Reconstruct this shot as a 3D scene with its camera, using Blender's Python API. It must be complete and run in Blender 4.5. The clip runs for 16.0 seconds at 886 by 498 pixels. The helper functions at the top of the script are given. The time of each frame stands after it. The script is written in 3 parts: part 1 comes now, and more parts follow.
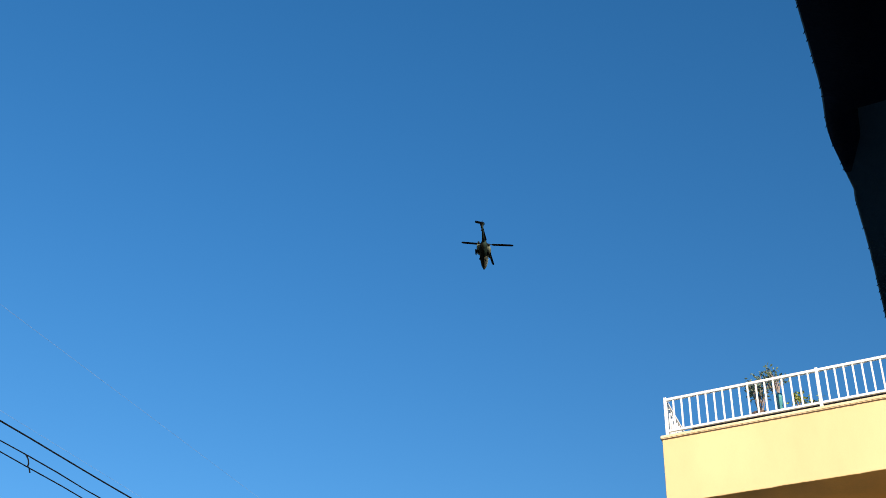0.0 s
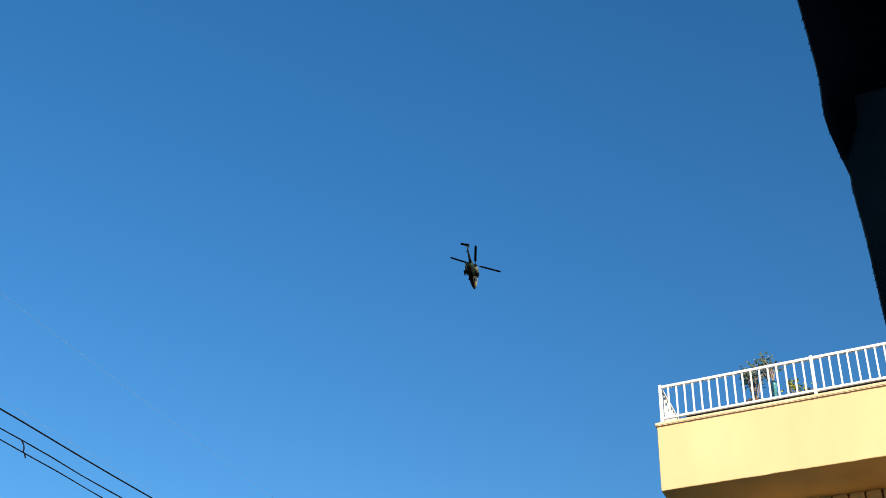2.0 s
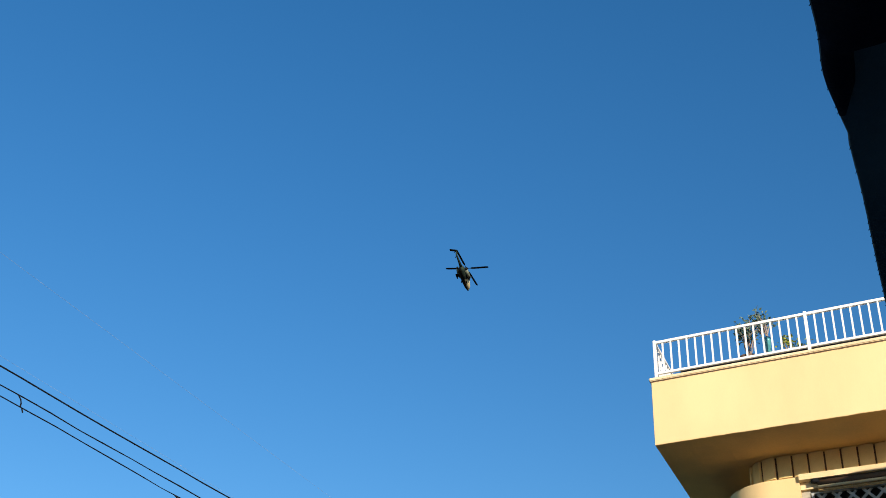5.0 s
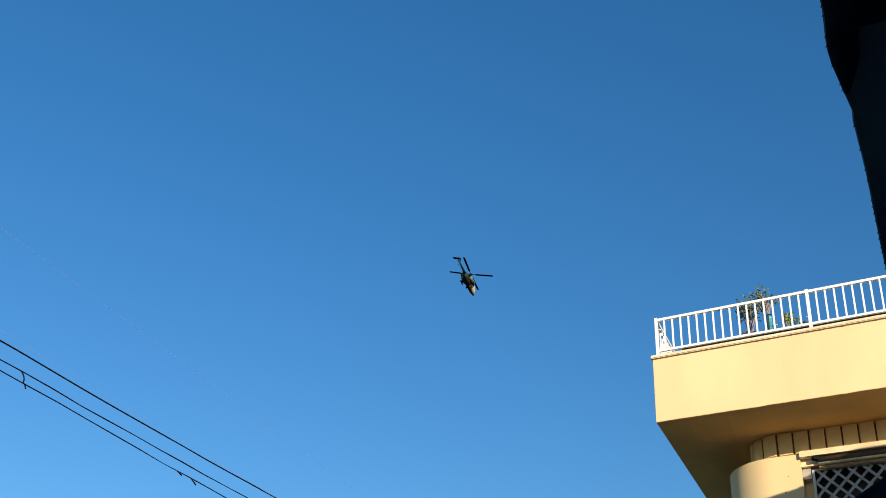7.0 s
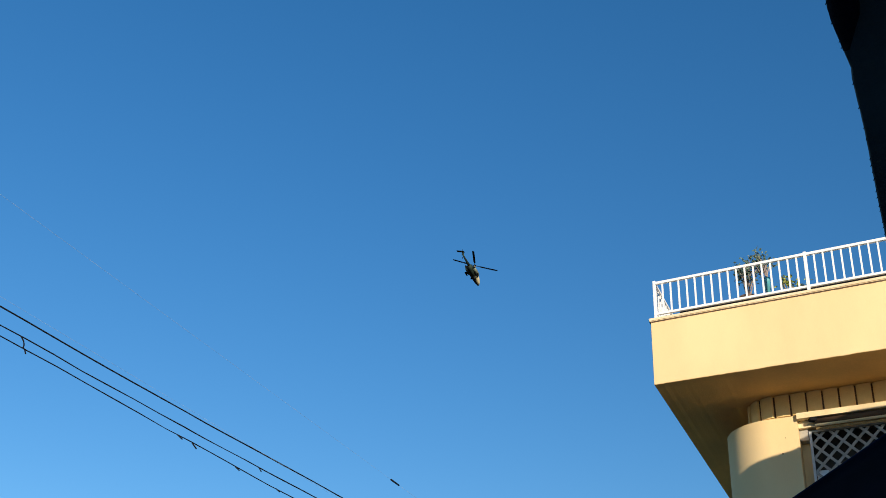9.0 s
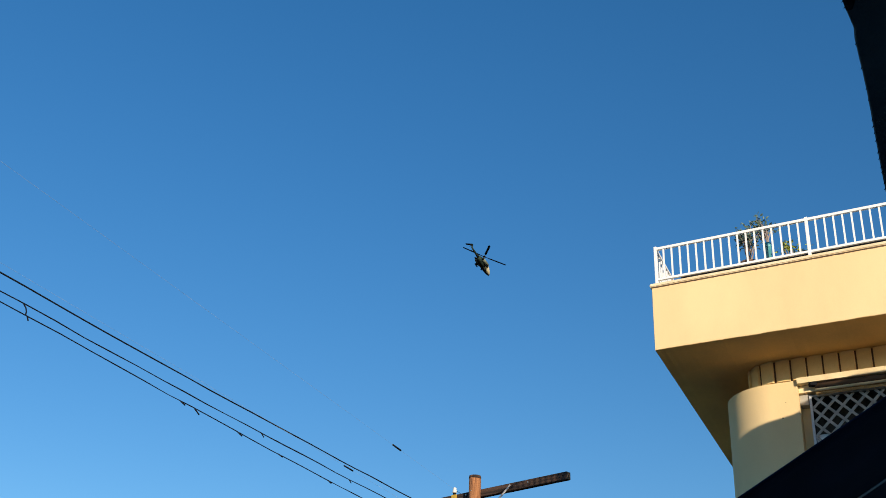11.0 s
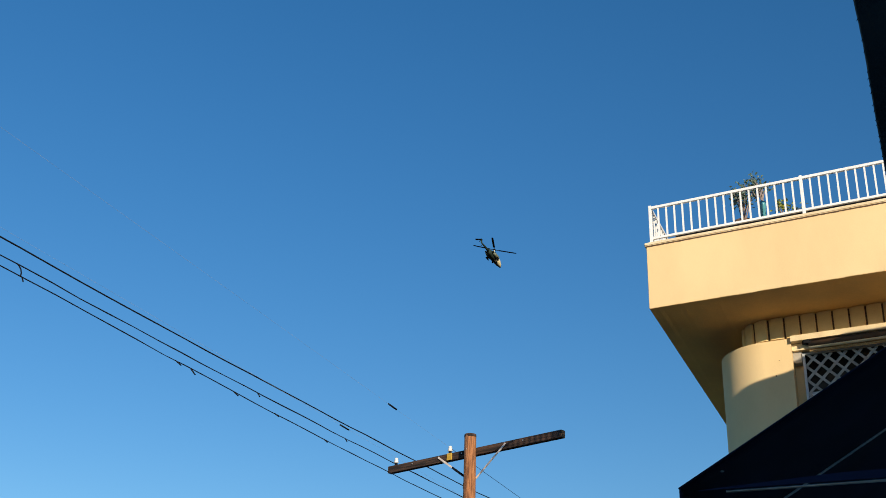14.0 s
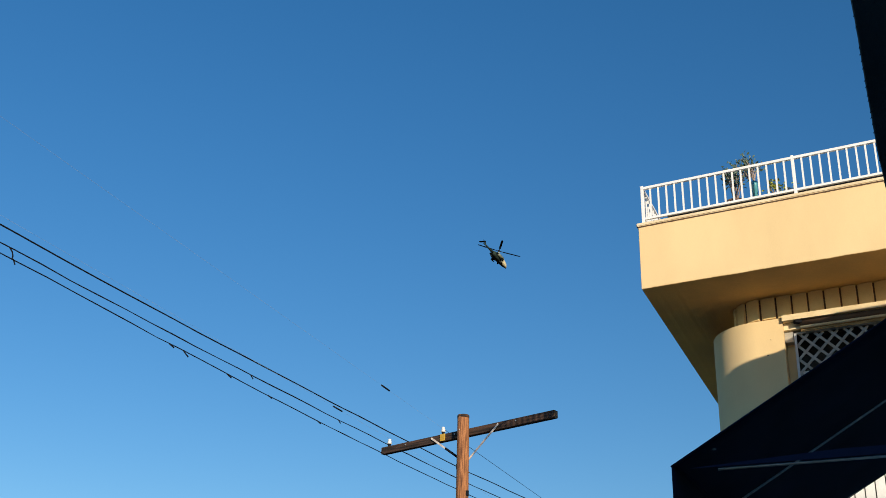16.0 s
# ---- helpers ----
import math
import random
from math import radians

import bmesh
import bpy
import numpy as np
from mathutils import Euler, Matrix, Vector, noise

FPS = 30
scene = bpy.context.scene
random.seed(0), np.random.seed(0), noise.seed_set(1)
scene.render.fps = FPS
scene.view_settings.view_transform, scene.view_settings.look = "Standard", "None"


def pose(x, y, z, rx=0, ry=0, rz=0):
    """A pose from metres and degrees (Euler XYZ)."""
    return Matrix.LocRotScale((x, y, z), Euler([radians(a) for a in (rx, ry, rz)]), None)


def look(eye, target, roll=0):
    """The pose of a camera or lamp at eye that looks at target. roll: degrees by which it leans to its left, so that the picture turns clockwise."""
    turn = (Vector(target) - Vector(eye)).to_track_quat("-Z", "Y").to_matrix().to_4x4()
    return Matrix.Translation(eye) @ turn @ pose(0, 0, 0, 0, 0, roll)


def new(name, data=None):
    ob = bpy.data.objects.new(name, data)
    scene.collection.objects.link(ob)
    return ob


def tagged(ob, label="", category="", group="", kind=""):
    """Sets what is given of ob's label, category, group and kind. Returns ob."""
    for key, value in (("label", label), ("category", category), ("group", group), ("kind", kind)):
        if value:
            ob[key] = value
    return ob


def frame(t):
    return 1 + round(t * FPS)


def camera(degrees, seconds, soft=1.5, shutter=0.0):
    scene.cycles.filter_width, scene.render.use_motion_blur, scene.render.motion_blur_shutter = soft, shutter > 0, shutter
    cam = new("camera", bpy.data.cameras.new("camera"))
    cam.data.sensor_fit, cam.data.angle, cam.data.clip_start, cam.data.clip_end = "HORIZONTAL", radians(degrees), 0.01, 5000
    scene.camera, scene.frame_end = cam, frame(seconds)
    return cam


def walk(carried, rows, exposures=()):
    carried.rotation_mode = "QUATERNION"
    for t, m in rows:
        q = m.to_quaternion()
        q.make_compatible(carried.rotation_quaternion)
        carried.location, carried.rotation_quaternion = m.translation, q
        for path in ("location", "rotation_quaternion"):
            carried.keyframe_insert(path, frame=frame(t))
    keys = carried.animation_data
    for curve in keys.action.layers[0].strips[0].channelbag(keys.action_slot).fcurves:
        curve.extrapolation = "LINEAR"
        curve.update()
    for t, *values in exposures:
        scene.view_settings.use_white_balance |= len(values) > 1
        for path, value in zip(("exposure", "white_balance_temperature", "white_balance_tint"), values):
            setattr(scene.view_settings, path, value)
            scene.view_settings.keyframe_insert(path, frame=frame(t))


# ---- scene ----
EYE = (0.0, 0.0, 1.6)
cam = camera(41.4, 16.0, soft=0.75)

# seconds, pitch, roll, yaw of the camera, which stays on one spot
TURNS = [
    (0, 34.09, -2.06, 0.71), (0.5, 33.88, -2.12, 0.6), (1, 33.78, -2.11, 0.59), (1.5, 33.61, -2.1, 0.52),
    (2, 33.46, -2.11, 0.43), (2.5, 33.07, -2.06, 0.33), (3, 32.83, -2.13, 0.39), (3.5, 32.54, -2.06, 0.26),
    (4, 31.93, -2.05, 0.17), (6.5, 30.71, -2.04, 0.29), (7, 30.2, -2.15, 0.25), (7.5, 29.88, -2.05, 0.23),
    (8, 29.33, -1.99, 0.22), (8.5, 28.79, -1.98, 0.22), (9, 28.46, -1.93, 0.28), (11.5, 26.52, -1.81, 0.38),
    (12, 26.31, -1.7, 0.16), (12.5, 26.03, -1.63, 0.11), (13, 25.72, -1.57, 0.17), (13.5, 25.26, -1.57, 0.16),
    (14, 24.89, -1.55, 0.24), (14.5, 24.63, -1.44, 0.33), (15, 24.41, -1.32, 0.21), (15.5, 24.11, -1.28, 0.22),
    (16, 24, -1.19, -0.01),
]
EXPOSURES = [(0.0, 0.46), (4.0, 0.39), (9.0, 0.26), (12.5, 0.12), (16.0, 0.05)]
SWAY = Vector((0.912, -0.410, 0.0))


def eye_at(t):
    """The eye sinks three centimetres in the clip's second half and drifts one to the left."""
    sink = 0.0035 * min(9.0, 16.0 - t)
    return Vector(EYE) + SWAY * (0.0086 * (1 - t / 16.0) + 0.0007 * (1 - sink / 0.0315)) + Vector((0, 0, sink))


walk(cam, [(t, pose(*eye_at(t), 90 + p, r, y)) for t, p, r, y in TURNS], EXPOSURES)

# ---- light ----
SUN_AZ, SUN_EL = 164.0, 12.0          # compass turn from +y to +x, and height, in degrees
world = bpy.data.worlds.new("sky")
scene.world = world
world.use_nodes = True
wn = world.node_tree.nodes
sky = wn.new("ShaderNodeTexSky")
sky.sky_type, sky.sun_disc = "NISHITA", False
sky.sun_elevation, sky.sun_rotation = radians(SUN_EL), radians(SUN_AZ)
sky.air_density, sky.dust_density, sky.ozone_density = 1.0, 0.3, 3.0
wn["Background"].inputs["Strength"].default_value = 0.15
tone = wn.new("ShaderNodeHueSaturation")
tone.inputs["Hue"].default_value, tone.inputs["Saturation"].default_value, tone.inputs["Value"].default_value = 0.506, 1.35, 1.08
even = wn.new("ShaderNodeGamma")                      # a hazier, more even sky than the model's
even.inputs["Gamma"].default_value = 0.85
world.node_tree.links.new(sky.outputs[0], even.inputs["Color"])
world.node_tree.links.new(even.outputs[0], tone.inputs["Color"])
where, axes, fade, haze = (wn.new("ShaderNode" + k) for k in ("TexCoord", "SeparateXYZ", "MapRange", "VectorMath"))
fade.inputs["From Min"].default_value, fade.inputs["From Max"].default_value = -1.0, 1.0
fade.inputs["To Min"].default_value, fade.inputs["To Max"].default_value = 1.24, 0.76    # a little hazier to the west
haze.operation = "SCALE"
world.node_tree.links.new(where.outputs["Generated"], axes.inputs[0])
world.node_tree.links.new(axes.outputs["X"], fade.inputs["Value"])
world.node_tree.links.new(tone.outputs[0], haze.inputs[0])
world.node_tree.links.new(fade.outputs[0], haze.inputs["Scale"])
world.node_tree.links.new(haze.outputs[0], wn["Background"].inputs["Color"])

sun_data = bpy.data.lights.new("sun", "SUN")
sun_data.energy, sun_data.angle, sun_data.color = 4.7, radians(0.5), (1.0, 0.85, 0.64)
sun = new("sun", sun_data)
sun_dir = Vector((math.sin(radians(SUN_AZ)) * math.cos(radians(SUN_EL)), math.cos(radians(SUN_AZ)) * math.cos(radians(SUN_EL)), math.sin(radians(SUN_EL))))
sun.matrix_world = look(tuple(sun_dir * 60), (0, 0, 0))


# ---- materials ----
def material(name, color, rough=0.8, metal=0.0, dark=None, scale=3.0, grain=60.0, bump=0.2, stretch=(1, 1, 1), spec=0.5, per_piece=0.0, amount=(0.35, 0.65), speck=0.18):
    """A surface with slow stains, fine grain and relief; dark is the stain's colour."""
    m = bpy.data.materials.new(name)
    m.use_nodes = True
    n, l = m.node_tree.nodes, m.node_tree.links
    b = n["Principled BSDF"]
    b.inputs["Roughness"].default_value, b.inputs["Metallic"].default_value = rough, metal
    b.inputs["Specular IOR Level"].default_value = spec
    dark = dark or tuple(c * 0.78 for c in color)
    co = n.new("ShaderNodeTexCoord")
    mp = n.new("ShaderNodeMapping")
    mp.inputs["Scale"].default_value = stretch
    l.new(co.outputs["Object"], mp.inputs["Vector"])
    big, fine = n.new("ShaderNodeTexNoise"), n.new("ShaderNodeTexNoise")
    big.inputs["Scale"].default_value, big.inputs["Detail"].default_value = scale, 6
    fine.inputs["Scale"].default_value, fine.inputs["Detail"].default_value = grain, 4
    for k in (big, fine):
        l.new(mp.outputs[0], k.inputs["Vector"])
    ramp = n.new("ShaderNodeMapRange")
    ramp.inputs["From Min"].default_value, ramp.inputs["From Max"].default_value = amount
    l.new(big.outputs["Fac"], ramp.inputs["Value"])
    mix = n.new("ShaderNodeMix")
    mix.data_type = "RGBA"
    mix.inputs["A"].default_value, mix.inputs["B"].default_value = (*dark, 1), (*color, 1)
    l.new(ramp.outputs[0], mix.inputs["Factor"])
    hue = n.new("ShaderNodeHueSaturation")
    val = n.new("ShaderNodeMath")
    val.operation = "MULTIPLY_ADD"
    val.inputs[1].default_value, val.inputs[2].default_value = speck, 1.0 - speck / 2
    l.new(fine.outputs["Fac"], val.inputs[0])
    last = val
    if per_piece:
        info, add = n.new("ShaderNodeObjectInfo"), n.new("ShaderNodeMath")
        add.operation = "MULTIPLY_ADD"
        add.inputs[1].default_value = per_piece
        l.new(info.outputs["Random"], add.inputs[0])
        l.new(val.outputs[0], add.inputs[2])
        last = add
    l.new(last.outputs[0], hue.inputs["Value"])
    l.new(mix.outputs["Result"], hue.inputs["Color"])
    l.new(hue.outputs[0], b.inputs["Base Color"])
    bp = n.new("ShaderNodeBump")
    bp.inputs["Strength"].default_value, bp.inputs["Distance"].default_value = bump, 0.01
    l.new(fine.outputs["Fac"], bp.inputs["Height"])
    l.new(bp.outputs[0], b.inputs["Normal"])
    return m


STUCCO = material("cream_stucco", (0.86, 0.65, 0.35), 0.9, dark=(0.79, 0.585, 0.31), scale=1.1, grain=60, bump=0.10, stretch=(1.3, 1.3, 0.6), speck=0.07)
SOFFIT = material("painted_soffit", (0.93, 0.585, 0.20), 0.9, dark=(0.76, 0.48, 0.18), scale=1.1, grain=40, bump=0.3)
BAND = material("painted_boards", (0.94, 0.70, 0.32), 0.8, dark=(0.84, 0.60, 0.26), scale=4, grain=70, per_piece=0.12)
WHITE = material("white_paint", (0.90, 0.90, 0.90), 0.4, dark=(0.84, 0.83, 0.82), scale=5, grain=80, bump=0.1)
# white paint greyed to carry the shade on the bay's post and lattice
SHADEWHITE = material("shaded_white_paint", (0.48, 0.465, 0.42), 0.7, dark=(0.34, 0.32, 0.28), scale=6, grain=70, bump=0.2)
PALESTILE = material("pale_bluish_paint", (0.66, 0.68, 0.70), 0.6, dark=(0.50, 0.51, 0.52), scale=6, grain=70, bump=0.2)
BAMBOO = material("golden_bamboo", (0.52, 0.32, 0.12), 0.7, dark=(0.30, 0.17, 0.06), scale=8, grain=70, bump=0.3, stretch=(1, 1, 8))
TRIM = material("cream_trim_paint", (0.86, 0.71, 0.44), 0.6, dark=(0.74, 0.58, 0.34), scale=4, grain=70, bump=0.2)
COPING = material("weathered_coping", (0.88, 0.73, 0.50), 0.8, dark=(0.76, 0.60, 0.38), scale=3, grain=60, bump=0.3)
BROWN = material("brown_painted_wood", (0.14, 0.075, 0.04), 0.7, scale=6, grain=80, stretch=(1, 1, 6))
DARKROOM = material("dark_room_shade", (0.10, 0.09, 0.08), 0.9)
POLE = material("pole_wood", (0.44, 0.185, 0.072), 0.85, dark=(0.085, 0.030, 0.014), scale=9, grain=30, bump=1.0, stretch=(5, 5, 0.35), amount=(0.30, 0.62))
ARM = material("weathered_crossarm_wood", (0.095, 0.050, 0.033), 0.9, dark=(0.020, 0.013, 0.010), scale=5, grain=30, bump=1.0, stretch=(0.25, 4, 4), amount=(0.38, 0.62))
ARMEND = material("crossarm_end_grain", (0.30, 0.17, 0.09), 0.9, dark=(0.12, 0.07, 0.04), scale=18, grain=60)
GALV = material("galvanised_steel", (0.55, 0.54, 0.52), 0.5, 0.6, scale=20, grain=90)
BRACE = material("weathered_brace_steel", (0.84, 0.76, 0.70), 0.6, 0.0, dark=(0.60, 0.50, 0.44), scale=8, grain=70)
CERAMIC = material("white_ceramic", (0.80, 0.80, 0.80), 0.15, dark=(0.65, 0.65, 0.64), bump=0.0)
YELLOW = material("yellow_plastic_tag", (0.75, 0.50, 0.09), 0.5, dark=(0.55, 0.32, 0.03))
CABLE = material("black_cable_sheath", (0.007, 0.008, 0.012), 0.8, scale=30, grain=120, spec=0.15)
THINWIRE = material("weathered_copper_wire", (0.40, 0.45, 0.50), 0.5, 0.0, scale=30)
NAVY = material("navy_awning_canvas", (0.012, 0.016, 0.040), 0.9, dark=(0.008, 0.010, 0.024), scale=3, grain=300, bump=0.3, spec=0.2)
NAVYWORN = material("worn_canvas_underside", (0.075, 0.092, 0.098), 0.95, dark=(0.045, 0.056, 0.062), scale=4, grain=260, bump=0.4, spec=0.1)
FLAP = material("black_navy_flap", (0.004, 0.005, 0.012), 0.95, scale=4, grain=260, bump=0.3, spec=0.05)
NAVYEDGE = material("skylit_navy_hem", (0.018, 0.025, 0.062), 0.9, scale=5, grain=300, spec=0.2)
RIB = material("pale_grey_rib_tube", (0.88, 0.87, 0.84), 0.35, 0.0, scale=12)
TUBE = material("grey_frame_tube", (0.66, 0.65, 0.62), 0.35, 1.0, scale=12)
ASPHALT = material("worn_asphalt", (0.075, 0.071, 0.068), 0.95, scale=0.6, grain=60, bump=0.6)
CONCRETE = material("concrete_pavement", (0.44, 0.41, 0.37), 0.9, scale=0.8, grain=50, bump=0.4)
EARTH = material("dark_ground", (0.060, 0.055, 0.050), 0.95, scale=0.2, grain=20, bump=0.4)
PALEROOF = material("pale_bounce_roof", (0.52, 0.46, 0.38), 0.9, scale=0.9, grain=45, bump=0.3)
SHOPWALL = material("shop_plaster", (0.45, 0.42, 0.37), 0.9, scale=0.9, grain=45, bump=0.4)
SIDING = material("white_siding_paint", (0.86, 0.85, 0.80), 0.6, scale=3, grain=60, bump=0.1)
OLIVE = material("olive_drab_paint", (0.030, 0.052, 0.044), 0.85, dark=(0.011, 0.021, 0.019), scale=0.7, grain=9, bump=0.05, spec=0.15)
SAND = material("sand_yellow_paint", (0.84, 0.76, 0.50), 0.5, dark=(0.70, 0.60, 0.36), scale=0.8, grain=9, bump=0.05)
OLIVELIT = material("sunlit_olive_paint", (0.20, 0.23, 0.17), 0.7, dark=(0.08, 0.10, 0.08), scale=0.9, grain=9, bump=0.05)
MASTGREY = material("grey_mast_paint", (0.46, 0.50, 0.44), 0.6, scale=1.0, grain=9, bump=0.05)
OLIVEDARK = material("dark_olive_paint", (0.011, 0.012, 0.009), 0.85, spec=0.15, scale=0.9, grain=9, bump=0.05)
BLADE = material("black_rotor_paint", (0.008, 0.008, 0.011), 0.85, spec=0.15, scale=0.8, grain=8, bump=0.0)
CANOPYGLASS = material("tinted_canopy_glass", (0.02, 0.025, 0.028), 0.05, bump=0.0)
TERRA = material("terracotta", (0.17, 0.105, 0.08), 0.9, scale=9, grain=70)
TEAL = material("teal_glazed_pot", (0.10, 0.36, 0.42), 0.3, scale=9, grain=60, bump=0.1)
SOIL = material("potting_soil", (0.05, 0.035, 0.022), 1.0, scale=20)
BARK = material("shrub_bark", (0.33, 0.26, 0.23), 0.9, scale=20)
LEAF = material("green_leaf", (0.16, 0.23, 0.16), 0.5, dark=(0.05, 0.085, 0.07), scale=30, grain=90, bump=0.1)
LEAFY = material("yellow_green_leaf", (0.46, 0.46, 0.05), 0.6, dark=(0.20, 0.24, 0.03), scale=30, grain=90, bump=0.1)


# ---- mesh helpers ----
def part(name, bm, mat, parent=None, label="", smooth=False):
    me = bpy.data.meshes.new(name)
    bmesh.ops.recalc_face_normals(bm, faces=bm.faces)
    bm.to_mesh(me)
    bm.free()
    for p in me.polygons:
        p.use_smooth = smooth
    for mt in (mat if isinstance(mat, (list, tuple)) else [mat]):
        me.materials.append(mt)
    ob = new(name, me)
    ob.parent = parent
    return tagged(ob, label) if label else ob


def thing(name, label, category, at=None, group="", kind=""):
    ob = new(name)
    ob.matrix_world = at or Matrix()
    return tagged(ob, label, category, group, kind)


def box(bm, size, m=None, bevel=0.0):
    """A block of that size about the origin of m, with rounded edges."""
    res = bmesh.ops.create_cube(bm, size=1.0, matrix=(m or Matrix()) @ Matrix.Diagonal((*size, 1)))
    if bevel:
        es = list({e for v in res["verts"] for e in v.link_edges})
        bmesh.ops.bevel(bm, geom=es, offset=bevel, segments=2, affect="EDGES", profile=0.6)
    return bm


def rod(bm, a, b, r, r2=None, n=10):
    """A round bar from a to b."""
    a, b = Vector(a), Vector(b)
    d = b - a
    m = Matrix.Translation((a + b) / 2) @ d.to_track_quat("Z", "Y").to_matrix().to_4x4()
    bmesh.ops.create_cone(bm, cap_ends=True, segments=n, radius1=r, radius2=r if r2 is None else r2, depth=d.length, matrix=m)
    return bm


def beam(bm, a, b, w, h, bevel=0.0, up=(0, 0, 1)):
    """A square bar from a to b, w wide and h high."""
    a, b = Vector(a), Vector(b)
    y = (b - a).normalized()
    x = y.cross(Vector(up)).normalized()
    z = x.cross(y)
    m = Matrix((x, y, z)).transposed().to_4x4()
    m.translation = (a + b) / 2
    return box(bm, (w, (b - a).length, h), m, bevel)


def prism(bm, pts, z0, z1):
    """An upright block over a plan outline."""
    lo = [bm.verts.new((x, y, z0)) for x, y in pts]
    hi = [bm.verts.new((x, y, z1)) for x, y in pts]
    bm.faces.new(lo)
    bm.faces.new(hi)
    for i in range(len(pts)):
        j = (i + 1) % len(pts)
        bm.faces.new((lo[i], lo[j], hi[j], hi[i]))
    return bm


def loft(bm, sections, n=16, power=2.4):
    """A closed body along y through sections (y, z middle, half width, half height), each a rounded rectangle."""
    rings = []
    for y, zc, w, h in sections:
        ring = []
        for k in range(n):
            a = 2 * math.pi * k / n
            c, s = math.cos(a), math.sin(a)
            ring.append(bm.verts.new((w * math.copysign(abs(c) ** (2 / power), c), y, zc + h * math.copysign(abs(s) ** (2 / power), s))))
        rings.append(ring)
    for r0, r1 in zip(rings, rings[1:]):
        for k in range(n):
            bm.faces.new((r0[k], r0[(k + 1) % n], r1[(k + 1) % n], r1[k]))
    bm.faces.new(rings[0])
    bm.faces.new(rings[-1])
    return bm


def turned(bm, profile, m=None, n=20):
    """A body of revolution about z through (radius, z)."""
    m = m or Matrix()
    rings = [[bm.verts.new(m @ Vector((r * math.cos(2 * math.pi * k / n), r * math.sin(2 * math.pi * k / n), z))) for k in range(n)] for r, z in profile]
    for r0, r1 in zip(rings, rings[1:]):
        for k in range(n):
            bm.faces.new((r0[k], r0[(k + 1) % n], r1[(k + 1) % n], r1[k]))
    bm.faces.new(rings[0])
    bm.faces.new(rings[-1])
    return bm


B = bmesh.new

# ---- ground, road and pavement ----
STREET = 24.2                                         # compass direction of the street
along = Vector((math.sin(radians(STREET)), math.cos(radians(STREET)), 0))
right = Vector((along.y, -along.x, 0))


def street(a, b, z=0.0):
    """A point a metres along the street and b metres to its right from the camera."""
    return along * a + right * b + Vector((0, 0, z))


def strip(a0, a1, b0, b1):
    return [tuple(street(a, b)[:2]) for a, b in ((a0, b0), (a1, b0), (a1, b1), (a0, b1))]


bm = B()
bmesh.ops.create_grid(bm, x_segments=2, y_segments=2, size=2500)
ground = tagged(part("ground", bm, EARTH), "dark bare ground reaching to the horizon", "ground", kind="structure")
ground.location.z = -0.15
tagged(part("road", prism(B(), strip(-60, 60, -10.5, -2.6), -0.149, -0.12), ASPHALT), "worn grey asphalt road along the shops", "road", kind="structure")
tagged(part("pavement", prism(B(), strip(-40, 11.0, -2.6, 4.0), -0.149, 0.0), CONCRETE), "concrete pavement with a raised kerb", "pavement", kind="structure")

# ---- the cream building with the roof terrace ----
CORNER = Vector((2.663, 15.270, 0.0))
U = Vector((0.88295, -0.46947, 0.0))                  # along its front, to the right
S = Vector((0.37847, 0.92561, 0.0))                   # along its side, away


def at(a, b, z=0.0):
    """A point a metres along the front, b metres behind it."""
    return CORNER + U * a + S * b + Vector((0, 0, z))


def plan(pts):
    return [tuple(at(a, b)[:2]) for a, b in pts]


def local_box(bm, a0, a1, b0, b1, z0, z1):
    return prism(bm, plan([(a0, b0), (a1, b0), (a1, b1), (a0, b1)]), z0, z1)


Z_SOFFIT, Z_TOP = 7.84, 8.85
LEN, DEEP = 9.0, 10.0
house = thing("house", "cream stucco house with an overhanging roof terrace and rounded corner", "house", Matrix.Translation(CORNER))
home = Matrix.Translation(-CORNER)


def house_part(name, bm, mat, label="", smooth=False, parent=None):
    bm.transform(home)
    return part(name, bm, mat, parent or house, label, smooth)


bm = local_box(B(), 0.0, LEN, 0.0, DEEP, Z_SOFFIT, 8.798)
es = [e for e in bm.edges if e.calc_length() > 0.5]
bmesh.ops.bevel(bm, geom=es, offset=0.005, segments=2, affect="EDGES")
rows = [e for e in bm.edges if e.calc_length() > 6.0 and abs((e.verts[1].co - e.verts[0].co).normalized().dot(U)) > 0.99]
bmesh.ops.subdivide_edges(bm, edges=rows, cuts=150, use_grid_fill=True)
for v in bm.verts:                                    # the lower edge is hand-trowelled
    if v.co.z < Z_SOFFIT + 0.02 and (v.co - CORNER).dot(S) < 1.0:
        v.co.z += 0.007 * noise.noise(v.co * 5.0) + 0.004 * noise.noise(v.co * 23.0)
slab = house_part("parapet", bm, [STUCCO, SOFFIT], "sunlit cream stucco parapet over a shaded painted soffit")
for p in slab.data.polygons:
    p.material_index = 1 if p.normal.z < -0.9 else 0
bm = local_box(B(), -0.025, LEN, -0.025, DEEP, 8.800, Z_TOP)
bmesh.ops.bevel(bm, geom=list(bm.edges), offset=0.01, segments=2, affect="EDGES")
house_part("coping", bm, COPING, "thin projecting coping along the parapet top")

